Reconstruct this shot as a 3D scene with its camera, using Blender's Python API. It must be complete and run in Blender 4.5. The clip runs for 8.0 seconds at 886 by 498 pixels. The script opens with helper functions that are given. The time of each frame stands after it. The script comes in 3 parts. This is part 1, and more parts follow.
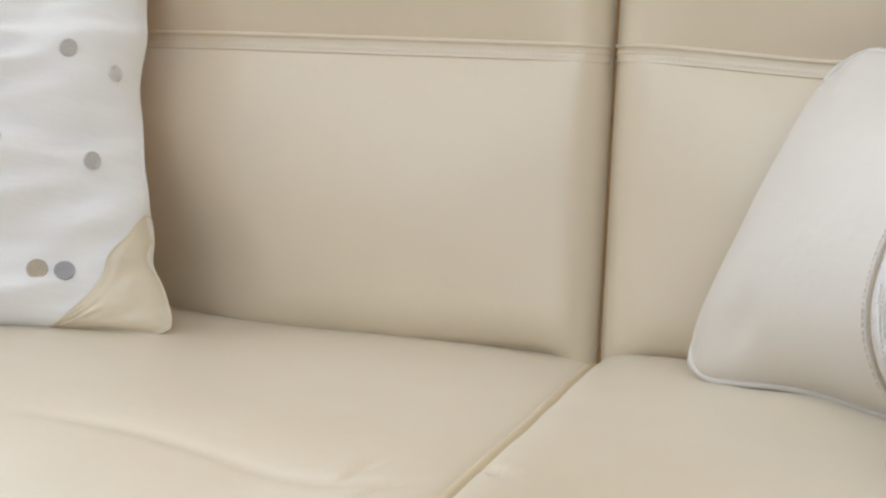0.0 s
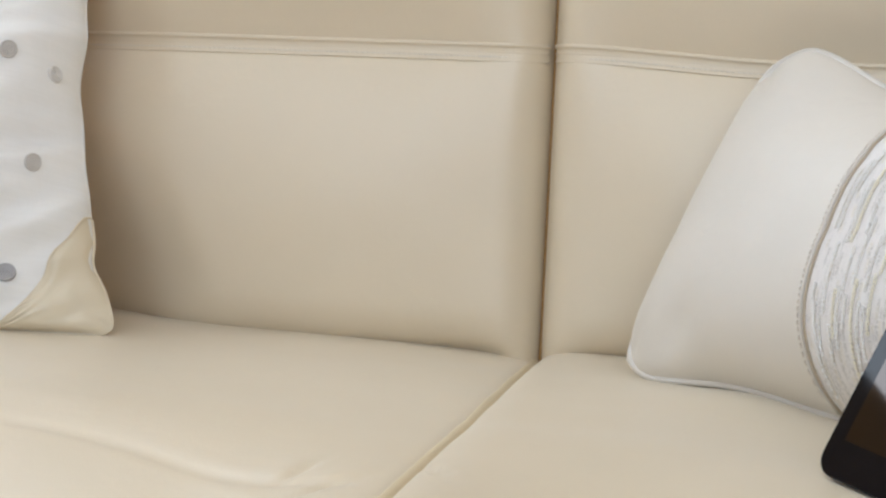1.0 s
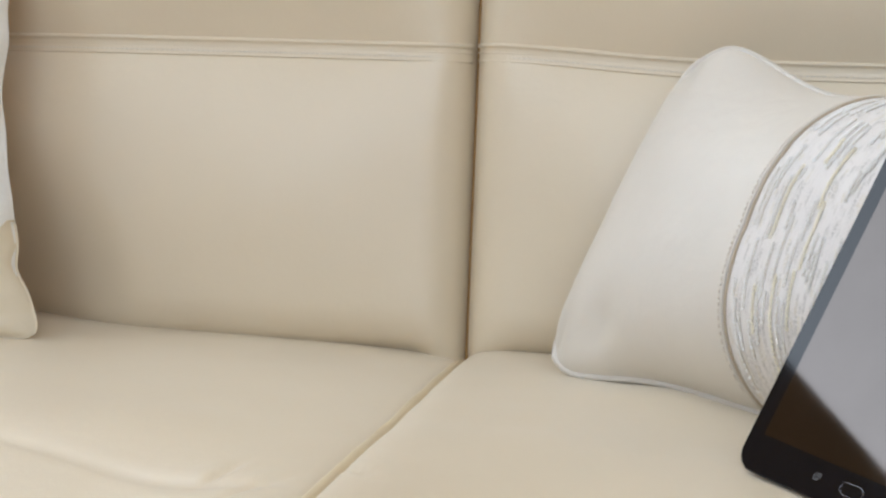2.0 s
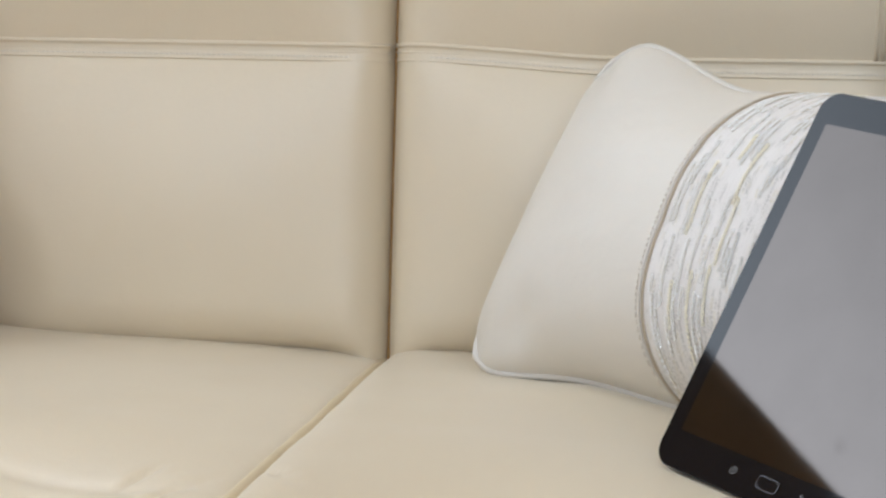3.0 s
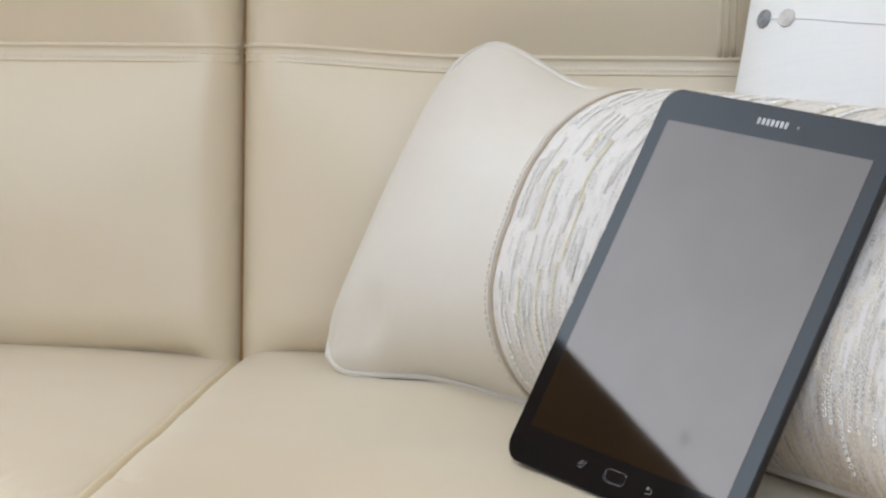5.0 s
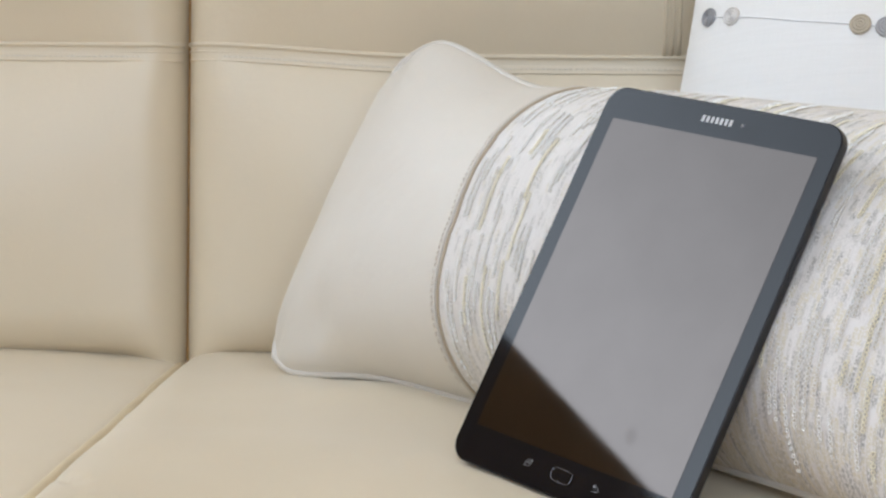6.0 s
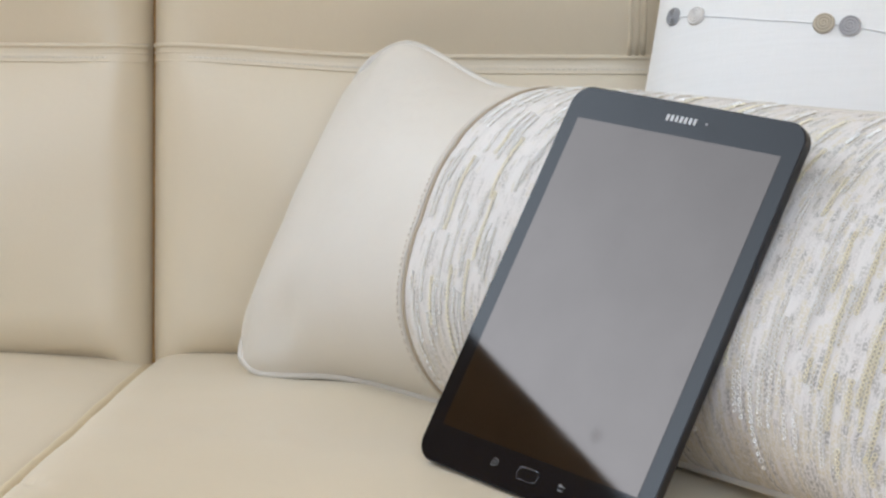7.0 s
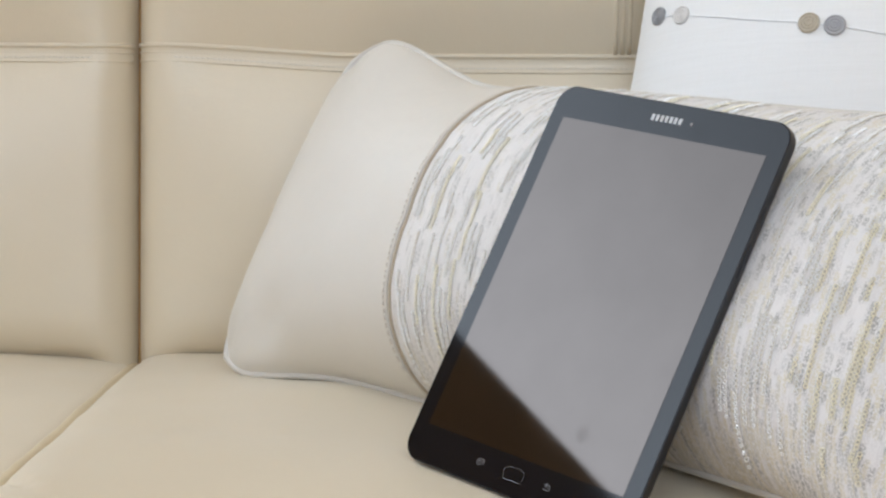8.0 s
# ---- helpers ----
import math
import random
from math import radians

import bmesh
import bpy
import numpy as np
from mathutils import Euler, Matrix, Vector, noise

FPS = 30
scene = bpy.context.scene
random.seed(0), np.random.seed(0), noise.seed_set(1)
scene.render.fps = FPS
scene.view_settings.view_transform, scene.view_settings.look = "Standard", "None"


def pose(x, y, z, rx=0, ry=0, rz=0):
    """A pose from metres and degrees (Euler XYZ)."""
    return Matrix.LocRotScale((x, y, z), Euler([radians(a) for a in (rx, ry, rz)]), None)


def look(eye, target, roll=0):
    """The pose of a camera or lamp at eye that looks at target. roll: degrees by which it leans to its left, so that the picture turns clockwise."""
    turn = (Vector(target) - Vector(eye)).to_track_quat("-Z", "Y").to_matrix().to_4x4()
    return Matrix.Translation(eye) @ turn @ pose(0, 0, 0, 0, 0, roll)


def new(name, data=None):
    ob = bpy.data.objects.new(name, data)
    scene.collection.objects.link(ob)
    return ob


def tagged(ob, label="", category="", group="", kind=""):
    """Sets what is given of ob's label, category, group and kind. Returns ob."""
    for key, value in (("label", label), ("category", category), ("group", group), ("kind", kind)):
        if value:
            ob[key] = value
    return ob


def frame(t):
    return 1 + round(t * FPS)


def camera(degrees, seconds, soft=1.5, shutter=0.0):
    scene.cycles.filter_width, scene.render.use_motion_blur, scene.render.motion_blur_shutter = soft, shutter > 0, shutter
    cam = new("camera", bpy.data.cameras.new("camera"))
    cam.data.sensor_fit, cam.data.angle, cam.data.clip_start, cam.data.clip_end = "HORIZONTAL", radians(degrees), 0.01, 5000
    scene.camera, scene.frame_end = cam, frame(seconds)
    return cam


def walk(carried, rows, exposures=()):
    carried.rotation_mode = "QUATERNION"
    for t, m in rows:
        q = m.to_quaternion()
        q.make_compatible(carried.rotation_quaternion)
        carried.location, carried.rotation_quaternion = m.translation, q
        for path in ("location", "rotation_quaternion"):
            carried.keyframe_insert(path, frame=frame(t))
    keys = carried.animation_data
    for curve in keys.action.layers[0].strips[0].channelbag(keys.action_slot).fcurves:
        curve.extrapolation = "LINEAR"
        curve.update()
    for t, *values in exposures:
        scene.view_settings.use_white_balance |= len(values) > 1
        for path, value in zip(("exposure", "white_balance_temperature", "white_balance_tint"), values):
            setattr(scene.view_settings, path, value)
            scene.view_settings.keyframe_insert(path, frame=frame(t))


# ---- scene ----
cam = camera(27.15, 8.0, soft=2.4)
PATH = [
    (0, (0.2286, -1.4928, 0.6238), (-0.2455, 0.4455, 0.4882), 2.44),
    (0.5, (0.2307, -1.4969, 0.6252), (-0.2179, 0.4474, 0.4892), 2.34),
    (1, (0.2335, -1.5000, 0.6263), (-0.1824, 0.4516, 0.4905), 2.28),
    (1.5, (0.2370, -1.5022, 0.6270), (-0.1440, 0.4565, 0.4916), 2.13),
    (3, (0.2487, -1.5008, 0.6285), (-0.0211, 0.4763, 0.4941), 1.24),
    (3.5, (0.2520, -1.5017, 0.6283), (0.0214, 0.4804, 0.4950), 1.06),
    (4, (0.2544, -1.5021, 0.6285), (0.0625, 0.4843, 0.4955), 0.85),
    (4.5, (0.2562, -1.5012, 0.6286), (0.1011, 0.4883, 0.4958), 0.70),
    (6, (0.2599, -1.4966, 0.6271), (0.1932, 0.4979, 0.4959), 0.46),
    (6.5, (0.2609, -1.4964, 0.6267), (0.2139, 0.4988, 0.4962), 0.38),
    (7, (0.2616, -1.4963, 0.6265), (0.2294, 0.4992, 0.4964), 0.29),
    (7.5, (0.2622, -1.4964, 0.6267), (0.2392, 0.4991, 0.4959), 0.26),
    (8, (0.2622, -1.4966, 0.6271), (0.2444, 0.4990, 0.4958), 0.22),
]
walk(cam, [(t, look(eye, target, roll)) for t, eye, target, roll in PATH])


# ---- world, windows, exposure ----
world = bpy.data.worlds.new("world")
scene.world = world
world.use_nodes = True
wn = world.node_tree
sky = wn.nodes.new("ShaderNodeTexSky")
sky.sky_type, sky.sun_disc = "NISHITA", False
sky.sun_elevation, sky.sun_rotation = radians(42), radians(250)
wn.nodes["Background"].inputs["Strength"].default_value = 0.12
wn.links.new(sky.outputs[0], wn.nodes["Background"].inputs["Color"])


def area_light(name, m, width, height, power, colour):
    lamp = bpy.data.lights.new(name, "AREA")
    lamp.shape, lamp.size, lamp.size_y, lamp.energy, lamp.color = "RECTANGLE", width, height, power, colour
    ob = new(name, lamp)
    ob.matrix_world = m
    return ob


ROOM = (-3.2, 2.6, -2.9, 0.62, 2.9)   # x0, x1, y0, y1, ceiling
# the west wall stands aslant; WEST carries its own axes (x into the room, y along it)
WEST = pose(-1.53, -0.56, 0, 0, 0, -21)
area_light("daylight_front", look((0.25, -2.86, 1.82), (0.25, 0, 1.82)), 2.6, 1.9, 41.5, (0.755, 0.866, 1.0))
scene.view_settings.exposure = 0.0


# ---- materials ----
def material(name, colour, rough=0.5, rough_vary=0.06, metal=0.0, vary=0.06, scale=20.0, fine=0.0, fine_scale=600.0, bump=0.1, spec=0.5, coat=0.0, fine_kind="noise", sway=0.0):
    """A surface with broad stains, a fine grain in relief, and a varied gloss."""
    m = bpy.data.materials.new(name)
    m.use_nodes = True
    nt, b = m.node_tree, m.node_tree.nodes["Principled BSDF"]
    add, link = nt.nodes.new, nt.links.new
    co = add("ShaderNodeTexCoord")
    broad = add("ShaderNodeTexNoise")
    broad.inputs["Scale"].default_value, broad.inputs["Detail"].default_value = scale, 5
    link(co.outputs["Object"], broad.inputs["Vector"])
    ramp = add("ShaderNodeMix")
    ramp.data_type = "RGBA"
    lo = [max(0, c * (1 - vary)) for c in colour]
    hi = [min(1, c * (1 + vary)) for c in colour]
    ramp.inputs[6].default_value, ramp.inputs[7].default_value = (*lo, 1), (*hi, 1)
    link(broad.outputs["Fac"], ramp.inputs[0])
    link(ramp.outputs[2], b.inputs["Base Color"])
    rr = add("ShaderNodeMapRange")
    rr.inputs["To Min"].default_value, rr.inputs["To Max"].default_value = rough - rough_vary, rough + rough_vary
    link(broad.outputs["Fac"], rr.inputs["Value"])
    link(rr.outputs[0], b.inputs["Roughness"])
    b.inputs["Metallic"].default_value = metal
    b.inputs["Specular IOR Level"].default_value = spec
    b.inputs["Coat Weight"].default_value = coat
    if bump:
        grain = add("ShaderNodeTexVoronoi" if fine_kind == "cells" else "ShaderNodeTexNoise")
        grain.inputs["Scale"].default_value = fine_scale
        link(co.outputs["Object"], grain.inputs["Vector"])
        bp = add("ShaderNodeBump")
        bp.inputs["Strength"].default_value, bp.inputs["Distance"].default_value = bump, 0.001
        link(grain.outputs[0], bp.inputs["Height"])
        if sway:
            wave = add("ShaderNodeTexNoise")
            wave.inputs["Scale"].default_value, wave.inputs["Detail"].default_value = 22, 3
            link(co.outputs["Object"], wave.inputs["Vector"])
            wide = add("ShaderNodeBump")
            wide.inputs["Strength"].default_value, wide.inputs["Distance"].default_value = sway, 0.012
            link(wave.outputs["Fac"], wide.inputs["Height"])
            link(wide.outputs[0], bp.inputs["Normal"])
        link(bp.outputs[0], b.inputs["Normal"])
    return m


def principled(m):
    return m.node_tree.nodes["Principled BSDF"]


LEATHER = material("cream_leather", (0.705, 0.605, 0.452), 0.48, spec=0.9, vary=0.035, scale=9, fine_scale=900, bump=0.10, fine_kind="cells", sway=0.10, coat=0.55)
principled(LEATHER).inputs["Coat Roughness"].default_value = 0.46
principled(LEATHER).inputs["Sheen Weight"].default_value = 0.2
principled(LEATHER).inputs["Sheen Roughness"].default_value = 0.4
CORNER_LEATHER = material("cream_corner_leather", (0.735, 0.648, 0.50), 0.45, vary=0.03, scale=20, fine_scale=900, bump=0.10, fine_kind="cells", sway=0.15)
# for an unseen pillow back, coloured to throw warm light on the sofa
WARM_REFLECTOR = material("warm_reflector_leather", (0.72, 0.42, 0.13), 0.5, vary=0.05, scale=20, fine_scale=900, bump=0.1, fine_kind="cells")
# warm brown shade deep between the back cushions, put into a colour
GAP_SHADE = material("brown_gap_shade", (0.42, 0.235, 0.08), 0.7, vary=0.1, scale=60, bump=0)
# the cream leather made tanner: warm light bounced between the seats, as colour
SEAM_BOUNCE_TINT = material("bounce_tinted_seam_leather", (0.67, 0.56, 0.385), 0.5, vary=0.08, scale=60, bump=0)
PALE_LEATHER = material("pale_leather", (0.725, 0.682, 0.62), 0.45, vary=0.04, scale=14, fine_scale=900, bump=0.12, fine_kind="cells", sway=0.2)
PIPING = material("piping_leather", (0.65, 0.61, 0.555), 0.4, vary=0.03, scale=40, bump=0)
STITCH = material("beige_stitch", (0.66, 0.60, 0.53), 0.6, vary=0.05, scale=200, bump=0)
TAUPE = material("taupe_cord", (0.50, 0.41, 0.30), 0.6, vary=0.1, scale=200, bump=0)


def linen_material():
    """White linen with thicker threads here and there, along and across."""
    m = material("white_linen", (0.86, 0.85, 0.835), 0.9, vary=0.025, scale=25, bump=0)
    nt, b = m.node_tree, principled(m)
    add, link = nt.nodes.new, nt.links.new
    uv = add("ShaderNodeUVMap")
    total = None
    for sx, sy, k in ((45, 1500, 0), (1500, 60, 3), (9, 330, 7)):
        mp = add("ShaderNodeMapping")
        mp.inputs["Scale"].default_value, mp.inputs["Location"].default_value = (sx, sy, 1), (k, k, k)
        link(uv.outputs[0], mp.inputs["Vector"])
        n = add("ShaderNodeTexNoise")
        n.inputs["Scale"].default_value, n.inputs["Detail"].default_value = 1.0, 2
        link(mp.outputs[0], n.inputs["Vector"])
        if total:
            plus = add("ShaderNodeMath")
            link(total, plus.inputs[0])
            link(n.outputs["Fac"], plus.inputs[1])
            total = plus.outputs[0]
        else:
            total = n.outputs["Fac"]
    tone = add("ShaderNodeMapRange")
    tone.inputs["From Min"].default_value, tone.inputs["From Max"].default_value = 1.1, 1.9
    link(total, tone.inputs["Value"])
    mix = add("ShaderNodeMix")
    mix.data_type = "RGBA"
    mix.inputs[6].default_value, mix.inputs[7].default_value = (0.835, 0.825, 0.81, 1), (0.875, 0.865, 0.855, 1)
    link(tone.outputs[0], mix.inputs[0])
    link(mix.outputs[2], b.inputs["Base Color"])
    bp = add("ShaderNodeBump")
    bp.inputs["Strength"].default_value, bp.inputs["Distance"].default_value = 0.2, 0.0006
    link(total, bp.inputs["Height"])
    link(bp.outputs[0], b.inputs["Normal"])
    return m


FABRIC = linen_material()
BLACK_GLASS = material("black_glass", (0.004, 0.004, 0.006), 0.05, 0.02, vary=0.1, bump=0, spec=0.24)
SCREEN_GLASS = material("switched_off_display", (0.064, 0.055, 0.050), 0.036, 0.014, metal=1.0, vary=0.09, scale=22, bump=0)
BODY_PLASTIC = material("black_plastic", (0.012, 0.012, 0.015), 0.35, vary=0.1, scale=60, bump=0)
PRINT = material("pale_print", (0.58, 0.59, 0.61), 0.4, vary=0.02, bump=0)
LOGO = material("grey_print", (0.50, 0.50, 0.51), 0.4, vary=0.02, bump=0)


def dull_spots(m, rough, spots):
    """Finger marks and a dim reflection, as soft dull spots (x, y, radius) on a glossy plate."""
    nt, b = m.node_tree, principled(m)
    add, link = nt.nodes.new, nt.links.new
    co, wob, shift = add("ShaderNodeTexCoord"), add("ShaderNodeTexNoise"), add("ShaderNodeVectorMath")
    wob.inputs["Scale"].default_value = 90
    link(co.outputs["Object"], wob.inputs["Vector"])
    shift.operation = "MULTIPLY_ADD"
    link(wob.outputs["Color"], shift.inputs[0])
    shift.inputs[1].default_value = (0.006, 0.006, 0)
    link(co.outputs["Object"], shift.inputs[2])
    old = b.inputs["Roughness"].links[0].from_socket
    for x, y, r in spots:
        far, dull, mix = add("ShaderNodeVectorMath"), add("ShaderNodeMapRange"), add("ShaderNodeMath")
        far.operation, mix.operation = "DISTANCE", "ADD"
        link(shift.outputs[0], far.inputs[0])
        far.inputs[1].default_value = (x + 0.003, y + 0.003, 0)
        dull.interpolation_type = "SMOOTHSTEP"
        for key, val in (("From Min", 0.0), ("From Max", r), ("To Min", rough), ("To Max", 0.0)):
            dull.inputs[key].default_value = val
        link(far.outputs["Value"], dull.inputs["Value"])
        link(old, mix.inputs[0])
        link(dull.outputs[0], mix.inputs[1])
        old = mix.outputs[0]
    link(old, b.inputs["Roughness"])


dull_spots(SCREEN_GLASS, 0.085, ((0.034, -0.074, 0.009), (-0.0085, 0.032, 0.014), (0.066, -0.028, 0.010), (-0.026, 0.096, 0.016)))
# spots on the bezel by the logo stand in for a dark reflection
dull_spots(BLACK_GLASS, 0.15, ((-0.030, 0.110, 0.014), (-0.012, 0.116, 0.014), (0.024, 0.105, 0.016)))
SILVER = material("silver_metal", (0.33, 0.33, 0.35), 0.25, metal=1.0, vary=0.05, bump=0)
GOLD_SEQUIN = material("gold_sequin", (0.92, 0.86, 0.68), 0.38, metal=0.1, vary=0.1, scale=300, bump=0)
SILVER_SEQUIN = material("silver_sequin", (0.96, 0.95, 0.93), 0.25, metal=0.15, vary=0.05, scale=300, bump=0)
TAN_SHELL = material("tan_shell", (0.52, 0.45, 0.35), 0.4, vary=0.1, scale=200, bump=0)
GREY_SHELL = material("grey_shell", (0.42, 0.41, 0.42), 0.4, vary=0.1, scale=200, bump=0)
TAUPE_SHELL = material("taupe_shell", (0.58, 0.55, 0.52), 0.4, vary=0.1, scale=200, bump=0)
PALE_SHELL = material("pale_shell", (0.68, 0.65, 0.62), 0.4, vary=0.05, scale=200, bump=0)
DARK_SHELL = material("dark_shell", (0.30, 0.30, 0.31), 0.4, vary=0.1, scale=200, bump=0)
CHAIN_THREAD = material("taupe_thread", (0.58, 0.53, 0.44), 0.8, vary=0.1, scale=200, bump=0)
THREAD = material("grey_thread", (0.82, 0.82, 0.82), 0.8, vary=0.05, bump=0)


def woven_material():
    """White ribbed cloth with narrow upright runs of speckled grey, taupe and gold thread."""
    m = material("woven_sequin_cloth", (0.80, 0.78, 0.76), 0.8, vary=0.02, bump=0)
    nt, b = m.node_tree, principled(m)
    add, link = nt.nodes.new, nt.links.new

    def calc(op, x, y=0.0):
        n = add("ShaderNodeMath")
        n.operation = op
        for sock, val in zip(n.inputs, (x, y)):
            if isinstance(val, (int, float)):
                sock.default_value = val
            else:
                link(val, sock)
        return n.outputs[0]

    def ramp(x, lo, hi, a=0.0, z=1.0):
        n = add("ShaderNodeMapRange")
        link(x, n.inputs["Value"])
        for key, val in (("From Min", lo), ("From Max", hi), ("To Min", a), ("To Max", z)):
            n.inputs[key].default_value = val
        return n.outputs[0]

    def noise_at(x, y, z, detail):
        c = add("ShaderNodeCombineXYZ")
        for sock, val in zip(c.inputs, (x, y, z)):
            if isinstance(val, (int, float)):
                sock.default_value = val
            else:
                link(val, sock)
        n = add("ShaderNodeTexNoise")
        n.inputs["Scale"].default_value, n.inputs["Detail"].default_value = 1.0, detail
        link(c.outputs[0], n.inputs["Vector"])
        return n.outputs["Fac"]

    uv = add("ShaderNodeUVMap")
    sep = add("ShaderNodeSeparateXYZ")
    link(uv.outputs[0], sep.inputs[0])
    u, v = sep.outputs[0], sep.outputs[1]
    wander = calc("MULTIPLY", calc("SUBTRACT", noise_at(calc("MULTIPLY", u, 40.0), calc("MULTIPLY", v, 30.0), 2.0, 1), 0.5), 0.004)
    uw = calc("ADD", u, wander)
    speck = noise_at(calc("MULTIPLY", u, 1100.0), calc("MULTIPLY", v, 650.0), 4.0, 2)
    colour = None
    layers = ((0.0038, 26.0, 0.34, 0.58, (0.68, 0.65, 0.63)), (0.0034, 40.0, 0.53, 0.60, (0.38, 0.365, 0.34)), (0.0031, 48.0, 0.57, 0.62, (0.68, 0.62, 0.49)), (0.0024, 60.0, 0.56, 0.62, (0.56, 0.54, 0.51)))
    for k, (width, along, lo, hi, tint) in enumerate(layers):
        col = calc("FLOOR", calc("DIVIDE", calc("ADD", uw, 0.0013 * k), width))
        run = noise_at(calc("MULTIPLY", col, 7.31), calc("MULTIPLY", v, along), 3.0 + 6.0 * k, 1)
        if k in (1, 3):
            run = calc("ADD", run, ramp(u, 0.24, 0.36, -0.045, 0.0))
        if k in (1, 2):
            run = calc("ADD", run, ramp(v, 0.02, 0.07, 0.10, 0.0))
        if k == 2:
            run = calc("ADD", run, ramp(u, 0.28, 0.50, -0.05, 0.05))
        edge = ramp(calc("ABSOLUTE", calc("SUBTRACT", calc("FRACT", calc("DIVIDE", calc("ADD", uw, 0.0013 * k), width)), 0.5)), 0.34, 0.48, 1.0, 0.0)
        mask = calc("MULTIPLY", calc("MULTIPLY", ramp(run, lo, hi), edge), calc("MULTIPLY", ramp(speck, 0.42, 0.56, 0.05, 1.0), ramp(u, 0.34, 0.48, 0.6, 1.0)))
        mix = add("ShaderNodeMix")
        mix.data_type = "RGBA"
        mix.inputs[6].default_value, mix.inputs[7].default_value = (0.79, 0.76, 0.74, 1), (*tint, 1)
        if colour:
            link(colour, mix.inputs[6])
        link(mask, mix.inputs[0])
        colour = mix.outputs[2]
    link(colour, b.inputs["Base Color"])
    ribs = noise_at(calc("MULTIPLY", uw, 900.0), calc("MULTIPLY", v, 70.0), 1.0, 1)
    bp = add("ShaderNodeBump")
    bp.inputs["Strength"].default_value, bp.inputs["Distance"].default_value = 0.20, 0.0008
    link(calc("ADD", calc("MULTIPLY", ribs, 0.6), calc("MULTIPLY", speck, 0.4)), bp.inputs["Height"])
    link(bp.outputs[0], b.inputs["Normal"])
    return m


WOVEN = woven_material()
WALL_PAINT = material("sand_wall_paint", (0.74, 0.60, 0.42), 0.8, vary=0.02, scale=3, fine_scale=200, bump=0.1)
CEILING_PAINT = material("cream_ceiling_paint", (0.82, 0.76, 0.66), 0.85, vary=0.02, scale=3, fine_scale=200, bump=0.1)
FLOOR_WOOD = material("oak_floor", (0.46, 0.26, 0.12), 0.45, vary=0.2, scale=6, fine_scale=90, bump=0.1)


def hazy_sky_material():
    """Bright hazy sky, paler and stronger towards the horizon."""
    m = bpy.data.materials.new("hazy_sky")
    m.use_nodes = True
    nt = m.node_tree
    nt.nodes.remove(principled(m))
    add, link = nt.nodes.new, nt.links.new
    co, sep, height = add("ShaderNodeTexCoord"), add("ShaderNodeSeparateXYZ"), add("ShaderNodeMapRange")
    link(co.outputs["Object"], sep.inputs[0])
    link(sep.outputs[2], height.inputs["Value"])
    for key, val in (("From Min", 1.4), ("From Max", 2.6), ("To Min", 7.8), ("To Max", 4.1)):
        height.inputs[key].default_value = val
    glow = add("ShaderNodeEmission")
    glow.inputs["Color"].default_value = (0.755, 0.866, 1.0, 1)
    link(height.outputs[0], glow.inputs["Strength"])
    link(glow.outputs[0], nt.nodes["Material Output"].inputs["Surface"])
    return m


SKY_GLOW = hazy_sky_material()
BROWN = material("brown_wall_paper", (0.53, 0.39, 0.24), 0.85, vary=0.15, scale=8, fine_scale=400, bump=0.2)


# ---- building helpers ----
def mesh_object(name, verts, faces, mat, parent=None, label="", uvs=None, smooth=True):
    me = bpy.data.meshes.new(name)
    me.from_pydata([tuple(v) for v in verts], [], faces)
    if uvs is not None:
        layer = me.uv_layers.new(name="UVMap")
        for loop in me.loops:
            layer.data[loop.index].uv = uvs[loop.vertex_index]
    me.materials.append(mat)
    for p in me.polygons:
        p.use_smooth = smooth
    ob = new(name, me)
    ob.parent = parent
    if label:
        tagged(ob, label)
    return ob


def part(name, bm, mat, parent=None, label="", smooth=True):
    me = bpy.data.meshes.new(name)
    bm.to_mesh(me)
    bm.free()
    me.materials.append(mat)
    for p in me.polygons:
        p.use_smooth = smooth
    ob = new(name, me)
    ob.parent = parent
    if label:
        tagged(ob, label)
    return ob


def sheet(fn, us, vs):
    """Verts, faces and (u, v) of a surface fn(u, v) over two rows of numbers."""
    n, m = len(us), len(vs)
    verts = [fn(u, v) for u in us for v in vs]
    faces = [(i * m + j, (i + 1) * m + j, (i + 1) * m + j + 1, i * m + j + 1) for i in range(n - 1) for j in range(m - 1)]
    return verts, faces, [(u, v) for u in us for v in vs]


def join(*pieces):
    verts, faces, uvs = [], [], []
    for v, f, t in pieces:
        k = len(verts)
        verts += v
        faces += [tuple(i + k for i in g) for g in f]
        uvs += t
    return verts, faces, uvs


def tube(points, radius, closed=False, sides=8):
    """A round cord along points."""
    pts = [Vector(p) for p in points]
    n = len(pts)
    verts, faces = [], []
    up = None
    for i, p in enumerate(pts):
        a = pts[(i - 1) % n] if closed or i else p
        b = pts[(i + 1) % n] if closed or i < n - 1 else p
        d = (b - a).normalized()
        if up is None:
            up = d.orthogonal()
        up = (up - d * up.dot(d)).normalized()
        side = d.cross(up)
        verts += [p + radius * (math.cos(2 * math.pi * k / sides) * up + math.sin(2 * math.pi * k / sides) * side) for k in range(sides)]
    for i in range(n if closed else n - 1):
        j = (i + 1) % n
        faces += [(i * sides + k, i * sides + (k + 1) % sides, j * sides + (k + 1) % sides, j * sides + k) for k in range(sides)]
    if not closed:
        faces += [tuple(range(sides))[::-1], tuple((n - 1) * sides + k for k in range(sides))]
    return verts, faces, [(0, 0)] * len(verts)


